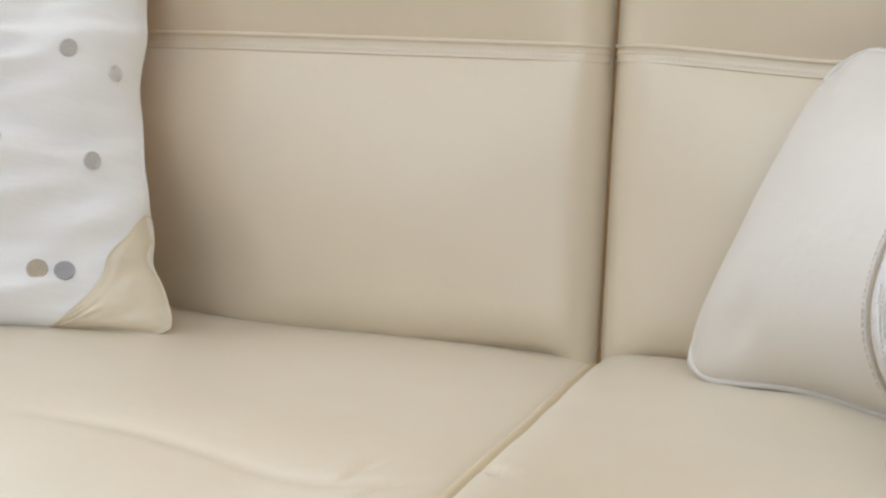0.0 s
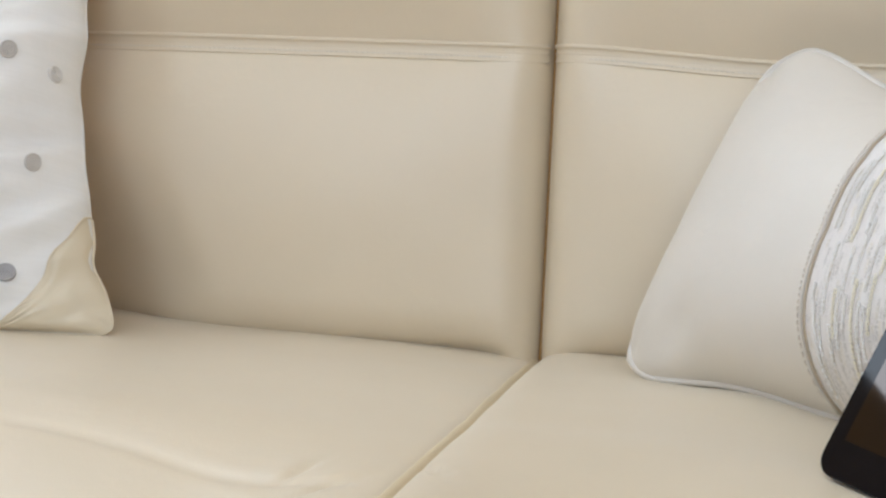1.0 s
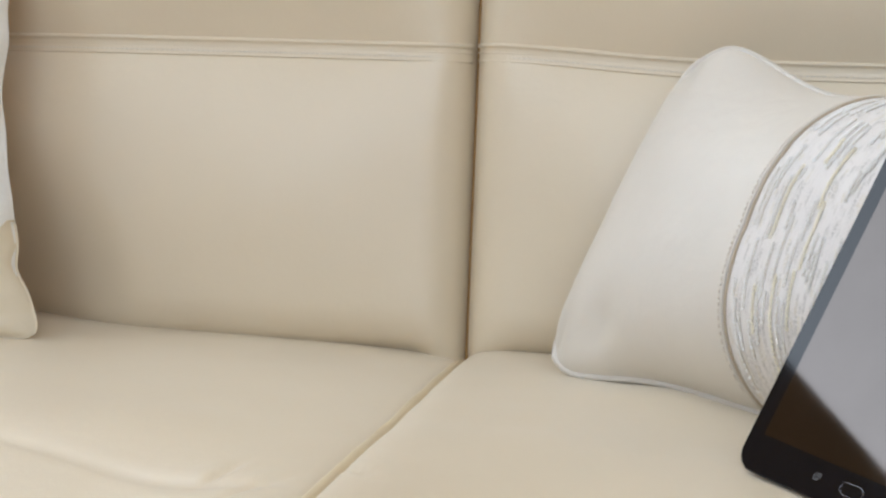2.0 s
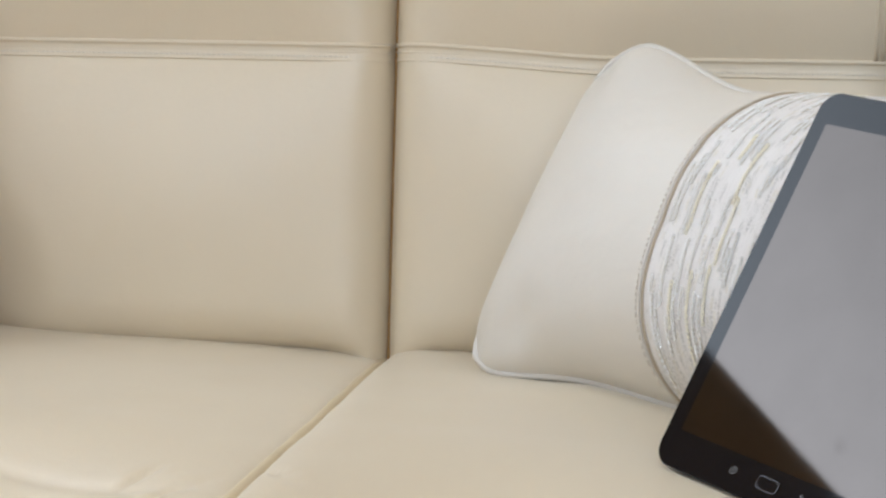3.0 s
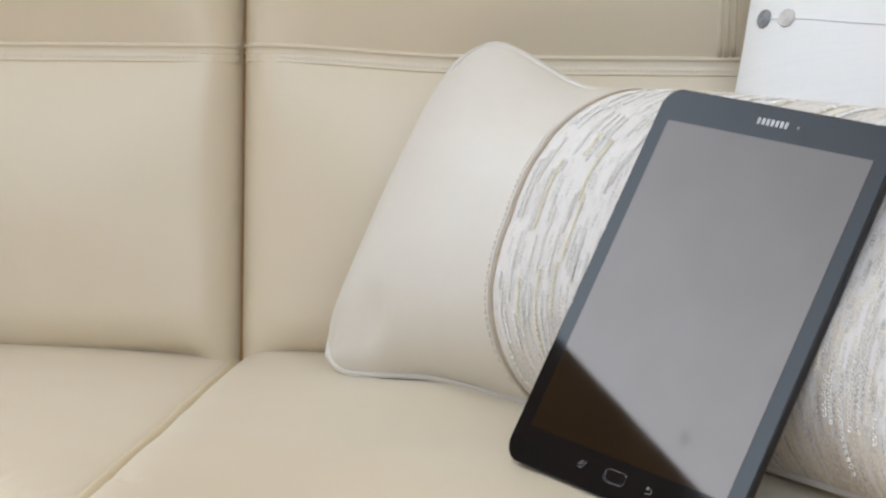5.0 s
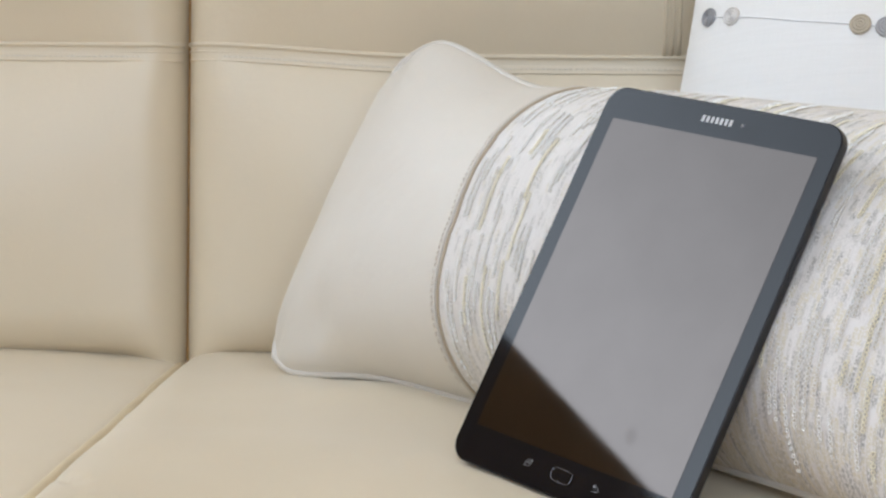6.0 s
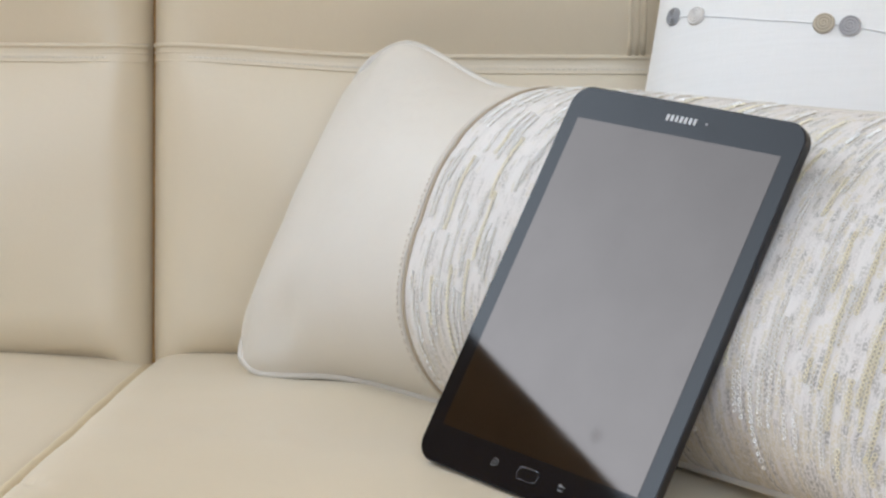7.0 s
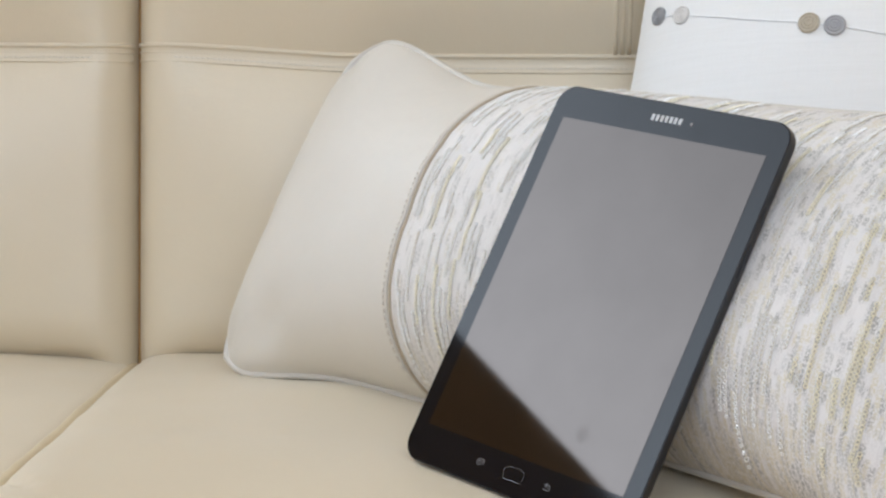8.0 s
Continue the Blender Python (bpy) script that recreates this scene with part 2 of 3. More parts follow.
def box(x0, x1, y0, y1, z0, z1, bevel=0.0):
    bm = bmesh.new()
    bmesh.ops.create_cube(bm, size=1, matrix=Matrix.LocRotScale(((x0 + x1) / 2, (y0 + y1) / 2, (z0 + z1) / 2), None, (x1 - x0, y1 - y0, z1 - z0)))
    if bevel:
        bmesh.ops.bevel(bm, geom=bm.edges[:], offset=bevel, segments=3, affect="EDGES", profile=0.5)
    return bm


def spread(a, b, n):
    return [a + (b - a) * i / (n - 1) for i in range(n)]


def step(e0, e1, x):
    t = min(1.0, max(0.0, (x - e0) / (e1 - e0)))
    return t * t * (3 - 2 * t)


def dome(d, r):
    """0 at an edge (d = 0), 1 from r on, round as a quarter circle."""
    t = min(1.0, max(0.0, d / r))
    return math.sqrt(1 - (1 - t) ** 2)


# ---- room ----
X0, X1, Y0, Y1, ZC = ROOM
T = 0.15


def slab_between(z0, z1):
    """A floor or ceiling plate that ends at the slanting west wall."""
    bm = bmesh.new()
    plan = [(-2.65, Y0 - T), (X1 + T, Y0 - T), (X1 + T, Y1 + T), (-1.18, Y1 + T)]
    lo = [bm.verts.new((x, y, z0)) for x, y in plan]
    hi = [bm.verts.new((x, y, z1)) for x, y in plan]
    bm.faces.new(hi)
    bm.faces.new(lo[::-1])
    for k in range(4):
        bm.faces.new((lo[k], lo[(k + 1) % 4], hi[(k + 1) % 4], hi[k]))
    return bm


tagged(part("floor", slab_between(-0.1, 0), FLOOR_WOOD, smooth=False), "brown oak floor under the sofa", "floor", kind="structure")
tagged(part("ceiling", slab_between(ZC, ZC + 0.1), CEILING_PAINT, smooth=False), "plain cream painted ceiling", "ceiling", kind="structure")


def wall(name, boxes, mat=WALL_PAINT, label="plain sand painted wall"):
    bm = bmesh.new()
    for b in boxes:
        bmesh.ops.create_cube(bm, size=1, matrix=Matrix.LocRotScale(((b[0] + b[1]) / 2, (b[2] + b[3]) / 2, (b[4] + b[5]) / 2), None, (b[1] - b[0], b[3] - b[2], b[5] - b[4])))
    tagged(part(name, bm, mat, smooth=False), label, "wall", kind="structure")


wall("wall_north", [(-1.25, X1 + T, Y1, Y1 + T, 0, ZC)])
wall("wall_east", [(X1, X1 + T, Y0, Y1, 0, ZC)])
wall("wall_west", [(-T, 0, -3.2, -1.1, 0, ZC), (-T, 0, 1.32, 1.5, 0, ZC), (-T, 0, -1.1, 1.32, 0, 1.50), (-T, 0, -1.1, 1.32, 2.66, ZC)], BROWN, "dark brown wall with a wide high window")
bpy.data.objects["wall_west"].matrix_world = WEST


def window_frame(name, y0, y1, z0, z1, m):
    """A plain white frame round an opening, in a wall's own axes."""
    bm = bmesh.new()
    for b in ((y0, y1, z0, z0 + 0.04), (y0, y1, z1 - 0.04, z1), (y0, y0 + 0.04, z0 + 0.04, z1 - 0.04), (y1 - 0.04, y1, z0 + 0.04, z1 - 0.04)):
        bmesh.ops.create_cube(bm, size=1, matrix=Matrix.LocRotScale((-0.11, (b[0] + b[1]) / 2, (b[2] + b[3]) / 2), None, (0.06, b[1] - b[0], b[3] - b[2])))
    ob = part(name, bm, WALL_PAINT, smooth=False)
    ob.matrix_world = m
    tagged(ob, "plain sand painted window frame", "window", kind="structure")


bm = bmesh.new()
bm.faces.new([bm.verts.new(p) for p in ((-0.22, -1.4, 1.3), (-0.22, 1.6, 1.3), (-0.22, 1.6, 2.85), (-0.22, -1.4, 2.85))])
backdrop = tagged(part("backdrop", bm, SKY_GLOW, smooth=False), "bright hazy sky outside the window", "sky", kind="structure")
backdrop.matrix_world = WEST
window_frame("window_1", -1.1, 1.32, 1.50, 2.66, WEST)
window_frame("window_2", -1.55, 1.05, 0.87, 2.77, pose(0, Y0, 0, 0, 0, 90))
wall("wall_south", [(-2.65, -1.05, Y0 - T, Y0, 0, ZC), (1.55, X1 + T, Y0 - T, Y0, 0, ZC), (-1.05, 1.55, Y0 - T, Y0, 0, 0.87), (-1.05, 1.55, Y0 - T, Y0, 2.77, ZC)])

# ---- sofa ----
SEAT = 0.43
sofa = tagged(new("sofa"), "cream leather sofa with plump stitched seat and back cushions", "sofa")
sofa.location = (0, 0, 0)


def seat_seam(y):
    """The gap between the two seats."""
    return 0.013 * step(0.0, -0.5, y)


def crease(x):
    """Where the seat's padded top meets its lower front roll."""
    return -0.488 - 0.067 * step(-0.28, 0.0, x) ** 1.4


def seat_top(x, y, side):
    d = abs(x - seat_seam(y))
    z = SEAT
    if side < 0:
        z += 0.0020 * dome(d - 0.0060, 0.010) + 0.003 * dome(d, 0.04) + 0.019 * (1 - math.exp(-d / 0.15))
        c = crease(x)
        z += 0.0004 * math.exp(-(((y - c - 0.08) / 0.06) ** 2)) * step(0.0, 0.1, d)
        z -= (0.0020 * step(0.055, -0.004, y - c) - 0.0010 * step(-0.01, -0.08, y - c)) * step(0.005, 0.09, d)
        z -= 0.0018 * math.exp(-(((y - c) / 0.007) ** 2)) * step(-0.30, -0.22, x) * step(0.005, 0.05, d)
    else:
        z += 0.016 * dome(d - 0.001, 0.034) - 0.002 * (1 - math.exp(-d / 0.1))
        # the seat swells a little beside the pillow's pressed corner
        z += 0.005 * math.exp(-(((x - 0.172) / 0.05) ** 2) - ((y + 0.235) / 0.06) ** 2)
        # and sinks under the pillow and the tablet
        z -= 0.0068 * step(-0.24, -0.42, y) * step(0.06, 0.24, x) * (0.3 + 0.7 * step(-0.62, -0.48, y))
    if y < -0.40:
        roll = 0.44 * (1 - math.cos(math.asin(min(1, (-0.40 - y) / 0.44))))
        z -= roll * (0.1 + 0.9 * step(0.0, 0.14, d))
    z += 0.001 * noise.noise(Vector((x * 14, y * 14, side)))
    # gathered wrinkles where the roll is stitched near the gap
    for wx, wy, ang, ln in ((-0.050, -0.528, 1.1, 0.014), (-0.024, -0.555, 0.9, 0.02), (0.03, -0.54, -1.1, 0.02)):
        if wx * side > 0:
            du, dv = x - wx, y - wy
            a, b = du * math.cos(ang) + dv * math.sin(ang), -du * math.sin(ang) + dv * math.cos(ang)
            z -= (0.0042 * math.exp(-((b / 0.0034) ** 2)) - 0.0006 * math.exp(-(((b - 0.012) / 0.008) ** 2))) * math.exp(-((a / ln) ** 2))
    return z


def seat_cushion(side, x_out):
    ss = [0.0, 0.002, 0.005, 0.008, 0.0088, 0.0095, 0.0105, 0.012, 0.0145, 0.02, 0.027, 0.035] + spread(0.039, 0.20, 56) + spread(0.21, abs(x_out), 50)
    ys = spread(-0.70, 0.06, 230)

    def fn(s, y):
        x = seat_seam(y) + side * s
        return (x, y, seat_top(x, y, side))

    top = sheet(fn, ss, ys)
    gap = sheet(lambda k, y: (seat_seam(y) + side * 0.002 * k, y, seat_top(seat_seam(y), y, side) - 0.05 * k), [0, 0.1, 0.3, 1], ys)
    front = sheet(lambda s, k: (seat_seam(-0.70) + side * s, -0.70 - 0.004 * k, seat_top(seat_seam(-0.7) + side * s, -0.70, side) - 0.14 * k), ss, [0, 0.3, 1])
    v, f, t = join(top, gap, front)
    return mesh_object("seat_cushion", v, f, LEATHER, sofa)


seat_cushion(-1, 0.80)
seat_cushion(1, 0.86)


def flange(k, y):
    """The rolled edge strip that closes the gap between the seats."""
    x = seat_seam(y) + 0.0012 - 0.0078 * k
    return (x, y, seat_top(seat_seam(y) - 0.009, y, -1) - 0.0012 + 0.0016 * math.sin(math.pi * min(1, max(0, k))) ** 0.6 - 0.004 * (1 - k) ** 3)


v, f, t = sheet(flange, spread(0, 1, 9), spread(-0.69, -0.005, 80))
mesh_object("seat_welt", v, f, SEAM_BOUNCE_TINT, sofa, "rolled edge strip between the seats, tinted tan for bounced light")


def groove(z):
    """The lean of the gap between the back cushions."""
    return 0.015 * (z - SEAT) / 0.294


def back_front(x, z, side):
    """How far back the front of a back cushion lies."""
    d = abs(x)
    wz = welt_height(x, side)
    out = 0.040 * dome(d, 0.035) + 0.006 * step(0.02, 0.2, d)
    # the outer ends turn back towards the arms, the left one deeper below, shaped to gather shade
    out -= 0.055 * step(0.405, 0.47, d) if side > 0 else 0.05 * step(0.31 - 0.05 * step(0.62, 0.47, z), 0.46, d) * (0.6 + 1.1 * step(0.63, 0.47, z))
    pinch = 0.008 * math.exp(-abs(z - wz) / 0.020) * step(0.005, 0.06, d)
    low = 0.030 * (1 - dome(z - SEAT - 0.010, 0.040)) * (0.1 + 0.9 * step(0.0, 0.05, d))
    belly = 0.014 * math.sin(math.pi * min(1, max(0, (z - SEAT) / (wz - SEAT)))) * step(0.0, 0.12, d)
    head = 0.013 * step(wz, wz + 0.08, z) * step(0.0, 0.08, d)
    y = groove(z) - out + pinch + low - belly - head
    return y + 0.0015 * noise.noise(Vector((x * 9, z * 9, side + 3)))


def welt_height(x, side):
    d = abs(x)
    if side < 0:
        return 0.686
    return 0.687 - 0.009 * step(0.01, 0.2, d)


def back_cushion(side):
    ds = [0.0, 0.0015, 0.004, 0.008, 0.013, 0.02, 0.028, 0.038] + spread(0.05, 0.52, 60)
    zs = spread(SEAT - 0.03, 0.65, 50) + spread(0.653, 0.72, 34) + spread(0.73, 0.96, 20)
    front = sheet(lambda d, z: (side * (d + 0.001), back_front(side * d, z, side), z), ds, zs)
    top = sheet(lambda d, k: (side * (d + 0.001), back_front(side * d, 0.96, side) + 0.16 * k, 0.96 + 0.03 * math.sin(math.pi * k) - 0.02 * k), ds, spread(0, 1, 8))
    inner = sheet(lambda k, z: (side * 0.001, back_front(0, z, side) + 0.1 * k, z), [0, 0.1, 1], zs)
    v, f, t = join(front, top, inner)
    cushion = mesh_object("back_cushion", v, f, LEATHER, sofa)
    # flat welt strip with its two rolled edges
    xs = [side * d for d in [0.003, 0.006] + spread(0.012, 0.515, 70)]
    def fade(x):
        return step(0.012, 0.07, abs(x))

    strip = sheet(lambda x, k: (x, back_front(x, welt_height(x, side) + 0.013 * (k - 0.5), side) + 0.0006 - (0.0020 + 0.0012 * math.sin(math.pi * k)) * fade(x), welt_height(x, side) + 0.013 * (k - 0.5)), xs, spread(0, 1, 5))
    edges = [tube([(x, back_front(x, welt_height(x, side) + o, side) + 0.0012 - out * fade(x), welt_height(x, side) + o) for x in xs], r, sides=8) for o, r, out in ((0.0062, 0.0021, 0.0020), (0.0005, 0.0010, 0.0028), (-0.0064, 0.0009, 0.0018))]
    mesh_object("welt", strip[0], strip[1], LEATHER, cushion)
    for v, f, t in edges:
        mesh_object("welt_edge", v, f, LEATHER, cushion)
    verts, faces = [], []
    for o in (-0.0034,):
        for q in range(108):
            x = side * (0.035 + q * 0.0044)
            z = welt_height(x, side) + o
            v, f, t = tube([(x - 0.0016, back_front(x - 0.0016, z, side) + 0.0006 - 0.0032 * fade(x), z), (x + 0.0016, back_front(x + 0.0016, z, side) + 0.0006 - 0.0032 * fade(x), z + 0.0002)], 0.0003, sides=5)
            faces += [tuple(i + len(verts) for i in g) for g in f]
            verts += v
    tagged(mesh_object("stitching", verts, faces, PIPING, cushion, "pale stitching"), kind="stuff")
    zs2 = spread(welt_height(0.36, side) + 0.008, 0.96, 24)
    edges = [tube([(side * d, back_front(side * d, z, side) - 0.0003, z) for z in zs2], 0.0018, sides=8) for d in ((0.3855, 0.391, 0.3965) if side > 0 else (0.44, 0.446, 0.452))]
    for v, f, t in edges:
        mesh_object("upright_welt", v, f, LEATHER, cushion)
    return cushion


back_cushion(-1)
back_cushion(1)
# strip and cord added to draw the brown shade of the gap
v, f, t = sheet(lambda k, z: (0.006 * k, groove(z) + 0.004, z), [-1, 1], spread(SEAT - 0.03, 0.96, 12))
mesh_object("gap_shade_strip", v, f, GAP_SHADE, sofa, "strip in the gap between the back cushions, coloured as brown shade")
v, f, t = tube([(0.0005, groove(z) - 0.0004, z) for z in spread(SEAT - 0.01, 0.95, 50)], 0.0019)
mesh_object("gap_shade_cord", v, f, GAP_SHADE, sofa, "cord in the gap between the back cushions, coloured as brown shade")
part("base", box(-0.80, 0.86, -0.66, 0.30, 0.03, 0.36, 0.02), LEATHER, sofa)
part("back_frame", box(-0.80, 0.86, 0.10, 0.30, 0.34, 0.92, 0.03), LEATHER, sofa)
for fx in (-0.74, 0.74):
    for fy in (-0.5, 0.22):
        part("foot", box(fx, fx + 0.06, fy, fy + 0.06, 0, 0.035, 0.004), BODY_PLASTIC, sofa)


# ---- pillows ----
class Pillow:
    """A stuffed pillow spanned by four corners, with rounded corners and pulled-in edges."""

    def __init__(self, bl, br, tl, tr, front, back, pull=(0.02, 0.02, 0.02, 0.02), corner=0.03, power=2.2, bow=(0, 0, 0), sharp=2):
        self.c = [Vector(p) for p in (bl, br, tl, tr)]
        self.front, self.back, self.pull, self.corner, self.power = front, back, pull, corner, power
        self.n = ((self.c[1] - self.c[0]).cross(self.c[2] - self.c[0])).normalized()
        self.w = ((self.c[1] - self.c[0]).length + (self.c[3] - self.c[2]).length) / 2
        self.h = ((self.c[2] - self.c[0]).length + (self.c[3] - self.c[1]).length) / 2
        self.bow, self.sharp, self.tuck = Vector(bow), sharp, Vector((0, 0, 0))
        self.folds, self.sag, self.slant, self.ear, self.dent, self.dimple, self.lip, self.droop = 0.0, 0.0, 0.0, 0.0, 0.0, 0.0, 0.0, 0.0

    def at(self, a, b, side=1):
        p, q = 2 * a - 1, 2 * b - 1
        # round the corners
        r = self.ear if p < 0 < q and self.ear else self.corner
        rx, ry = r * 2 / self.w, r * 2 / self.h
        cx, cy = (abs(p) - (1 - rx)) / rx, (abs(q) - (1 - ry)) / ry
        pp, qq = p, q
        if cx > 0 and cy > 0:
            k = max(cx, cy) / math.hypot(cx, cy)
            pp = math.copysign(1 - rx + rx * cx * k, p)
            qq = math.copysign(1 - ry + ry * cy * k, q)
        # edges drawn in between the corners: left, right, bottom, top
        lft, rgt, bot, top = self.pull
        pp *= 1 - 2 * (lft if p < 0 else rgt) / self.w * (1 - abs(q) ** 2)
        if self.dent and p > 0.5:
            pp -= self.dent * math.exp(-(((b - 0.135) / 0.035) ** 2)) * step(0.6, 1.0, p)
        if self.dent and p > 0.5:
            pp += 0.022 * noise.noise(Vector((b * 9.0, 4.0, 0.0))) * step(0.75, 1.0, p) * step(0.2, 0.3, b)
        draw = 1 - abs(p) ** 2 if self.sharp == 2 else step(-0.88, -0.38, p)
        qq *= 1 - 2 * (bot if q < 0 else top) / self.h * draw
        u, v = (pp + 1) / 2, (qq + 1) / 2
        bl, br, tl, tr = self.c
        base = (bl * (1 - u) + br * u) * (1 - v) + (tl * (1 - u) + tr * u) * v
        base = base + self.bow * ((1 - p * p) * (1 - v))
        base.z += self.lip * (math.exp(-(((a - 0.19) / 0.11) ** 2)) - 0.25 * math.exp(-(((a - 0.03) / 0.03) ** 2))) * math.exp(-b / 0.12)
        base.z -= self.droop * step(0.42, 0.85, a) * b
        low = q + self.sag * (1 - q * q)
        fat = max(0, (1 - abs(p) ** self.power) * (1 - abs(low) ** self.power)) ** 0.62
        depth = self.front if side > 0 else self.back
        lift = depth * fat
        if self.folds and side > 0:
            lift += self.folds * fat ** 0.5 * (noise.noise(Vector((a * 3.1 + b * 1.5, b * 9 - a * 2.0, 2.0))) + 0.8 * noise.noise(Vector((a * 5.0 + b * 3, b * 21 - a * 6.0, 5.0))))
        if self.dimple and side > 0:
            lift -= self.dimple * math.exp(-(((a - 0.10 - 0.25 * b) / 0.035) ** 2) - ((b - 0.10) / 0.07) ** 2)
        return base + self.n * (lift * side)

    def warp(self, a, b):
        """Lines across the pillow run a little aslant."""
        high = b if b < 0.6 else 0.6 + 0.14 * (1 - math.exp(-(b - 0.6) / 0.14))
        return a + self.slant * (high - 0.3) * 4 * a * (1 - a)

    def normal(self, a, b):
        e = 0.004
        du = self.at(a + e, b) - self.at(a - e, b)
        dv = self.at(a, b + e) - self.at(a, b - e)
        return du.cross(dv).normalized()

    def patch(self, a0, a1, n, m, side=1, b0=0.0, b1=1.0):
        def ease(t):
            return 0.5 - 0.5 * math.cos(math.pi * t)
        us = [a0 + (a1 - a0) * i / (n - 1) for i in range(n)]
        if a0 == 0 and a1 == 1:
            us = [ease(t) for t in us]
        vs = [b0 + (b1 - b0) * ease(i / (m - 1)) for i in range(m)]
        v, f, t = sheet(lambda a, b: self.at(self.warp(a, b), b, side), us, vs)
        if side < 0:
            f = [g[::-1] for g in f]
        return v, f, [(a * self.w, b * self.h) for a, b in t]

    def rim(self, n=60):
        out = [self.at(t, 0) for t in spread(0, 1, n)[:-1]] + [self.at(1, t) for t in spread(0, 1, n)[:-1]]
        return out + [self.at(1 - t, 1) for t in spread(0, 1, n)[:-1]] + [self.at(0, 1 - t) + self.tuck * math.sin(math.pi * t) ** 2 for t in spread(0, 1, n)[:-1]]


# lumbar pillow: leather ends, sequinned middle
lum = Pillow((0.078, -0.140, 0.4472), (0.470, -0.630, 0.4290), (0.176, -0.060, 0.694), (0.595, -0.518, 0.676), 0.082, 0.06, pull=(0.010, 0.01, 0.004, 0.041), corner=0.044, power=2.6, bow=(0.028, 0.035, 0), sharp=4)
lum.sag, lum.slant, lum.ear = 0.24, 0.010, 0.062
lum.tuck = (lum.c[1] - lum.c[0]).normalized() * 0.004 - lum.n * 0.003
lum.droop, lum.folds, lum.dimple, lum.lip = 0.010, 0.0007, 0.008, 0.0060
B0, B1 = 0.376, 0.995
lumbar = tagged(new("lumbar_pillow"), "pale leather lumbar pillow with a white sequinned middle band", "pillow")
v, f, t = join(lum.patch(0, B0, 40, 60), lum.patch(0, B0, 40, 60, -1))
mesh_object("leather_end", v, f, PALE_LEATHER, lumbar, "smooth pale leather end", t)
v, f, t = join(lum.patch(B1, 1, 6, 60), lum.patch(B1, 1, 6, 60, -1))
mesh_object("leather_end", v, f, PALE_LEATHER, lumbar, "smooth pale leather end", t)
v, f, t = join(lum.patch(B0, B1, 80, 80), lum.patch(B0, B1, 80, 80, -1))
band = mesh_object("sequin_band", v, f, WOVEN, lumbar, "white woven band with gold and silver threads", t)
v, f, t = tube(lum.rim(), 0.0031, True)
mesh_object("piping", v, f, PIPING, lumbar, "rounded white leather piping")
bs = spread(0.004, 0.996, 90)
for name, off, r, mat in (("border_cord", 0.000, 0.0009, TAUPE), ("border_welt", -0.006, 0.0012, PALE_LEATHER)):
    v, f, t = tube([lum.at(lum.warp(B0, b) + off, b) + lum.normal(lum.warp(B0, b) + off, b) * 0.0006 for b in bs], r, sides=6)
    mesh_object(name, v, f, mat, lumbar)

verts, faces = [], []
for q in range(64):
    b0 = 0.02 + 0.96 * q / 64
    ends = []
    for b in (b0, b0 + 0.009):
        aw = lum.warp(B0, b) - 0.0115
        ends.append(lum.at(aw, b) + lum.normal(aw, b) * 0.0003)
    v, f, t = tube(ends, 0.0005, sides=5)
    faces += [tuple(i + len(verts) for i in g) for g in f]
    verts += v
tagged(mesh_object("border_stitching", verts, faces, STITCH, lumbar, "small taupe stitches along the seam"), kind="stuff")

# sequins: chains of little rings sewn along the weave
rng = random.Random(7)
chains = {"gold": [], "silver": []}
PITCH = 0.0028
for k in range(96):
    a0 = B0 + 0.012 + (B1 - B0 - 0.03) * (k + rng.uniform(-0.3, 0.3)) / 96
    gold = rng.random() < 0.12 + 0.70 * step(0.83, 0.96, a0)
    b0 = rng.uniform(0.01, 0.30)
    while b0 < 0.94:
        count = rng.choice((5, 8, 11, 14, 18, 22))
        chains["gold" if gold and rng.random() < 0.9 else "silver"].append((a0, b0, count, rng.uniform(-0.012, 0.012)))
        b0 += count * PITCH / lum.h + rng.uniform(0.10, 0.46)
for colour, mat in (("gold", GOLD_SEQUIN), ("silver", SILVER_SEQUIN)):
    for a, b0, count, drift in chains[colour]:
        verts, faces, line = [], [], []
        for i in range(count):
            b = b0 + i * PITCH / lum.h
            if b > 0.985:
                break
            aw = lum.warp(a + drift * (b - b0), b)
            c, n = lum.at(aw, b), lum.normal(aw, b)
            n = (n + Vector((rng.uniform(-1, 1), rng.uniform(-1, 1), rng.uniform(-1, 1))) * 0.30).normalized()
            e1 = n.orthogonal().normalized()
            e2 = n.cross(e1)
            c = c + n * 0.0009
            base = len(verts)
            for q in range(8):
                w = math.cos(math.pi * q / 4) * e1 + math.sin(math.pi * q / 4) * e2
                verts += [c + w * 0.00150, c + w * 0.00118 + n * 0.0004, c + w * 0.00085]
            for q in range(8):
                m, l = base + 3 * q, base + 3 * ((q + 1) % 8)
                faces += [(m, l, l + 1, m + 1), (m + 1, l + 1, l + 2, m + 2)]
            line.append(c - n * 0.0008)
        if len(line) > 1:
            rings = len(faces)
            v, f, t = tube(line, 0.0005, sides=5)
            faces += [tuple(i + len(verts) for i in g) for g in f]
            verts += v
            chain = mesh_object("sequin_chain", verts, faces, mat, band, colour + " chain of sequin rings", smooth=False)
            chain.data.materials.append(CHAIN_THREAD)
            for p in chain.data.polygons:
                p.material_index = int(p.index >= rings)

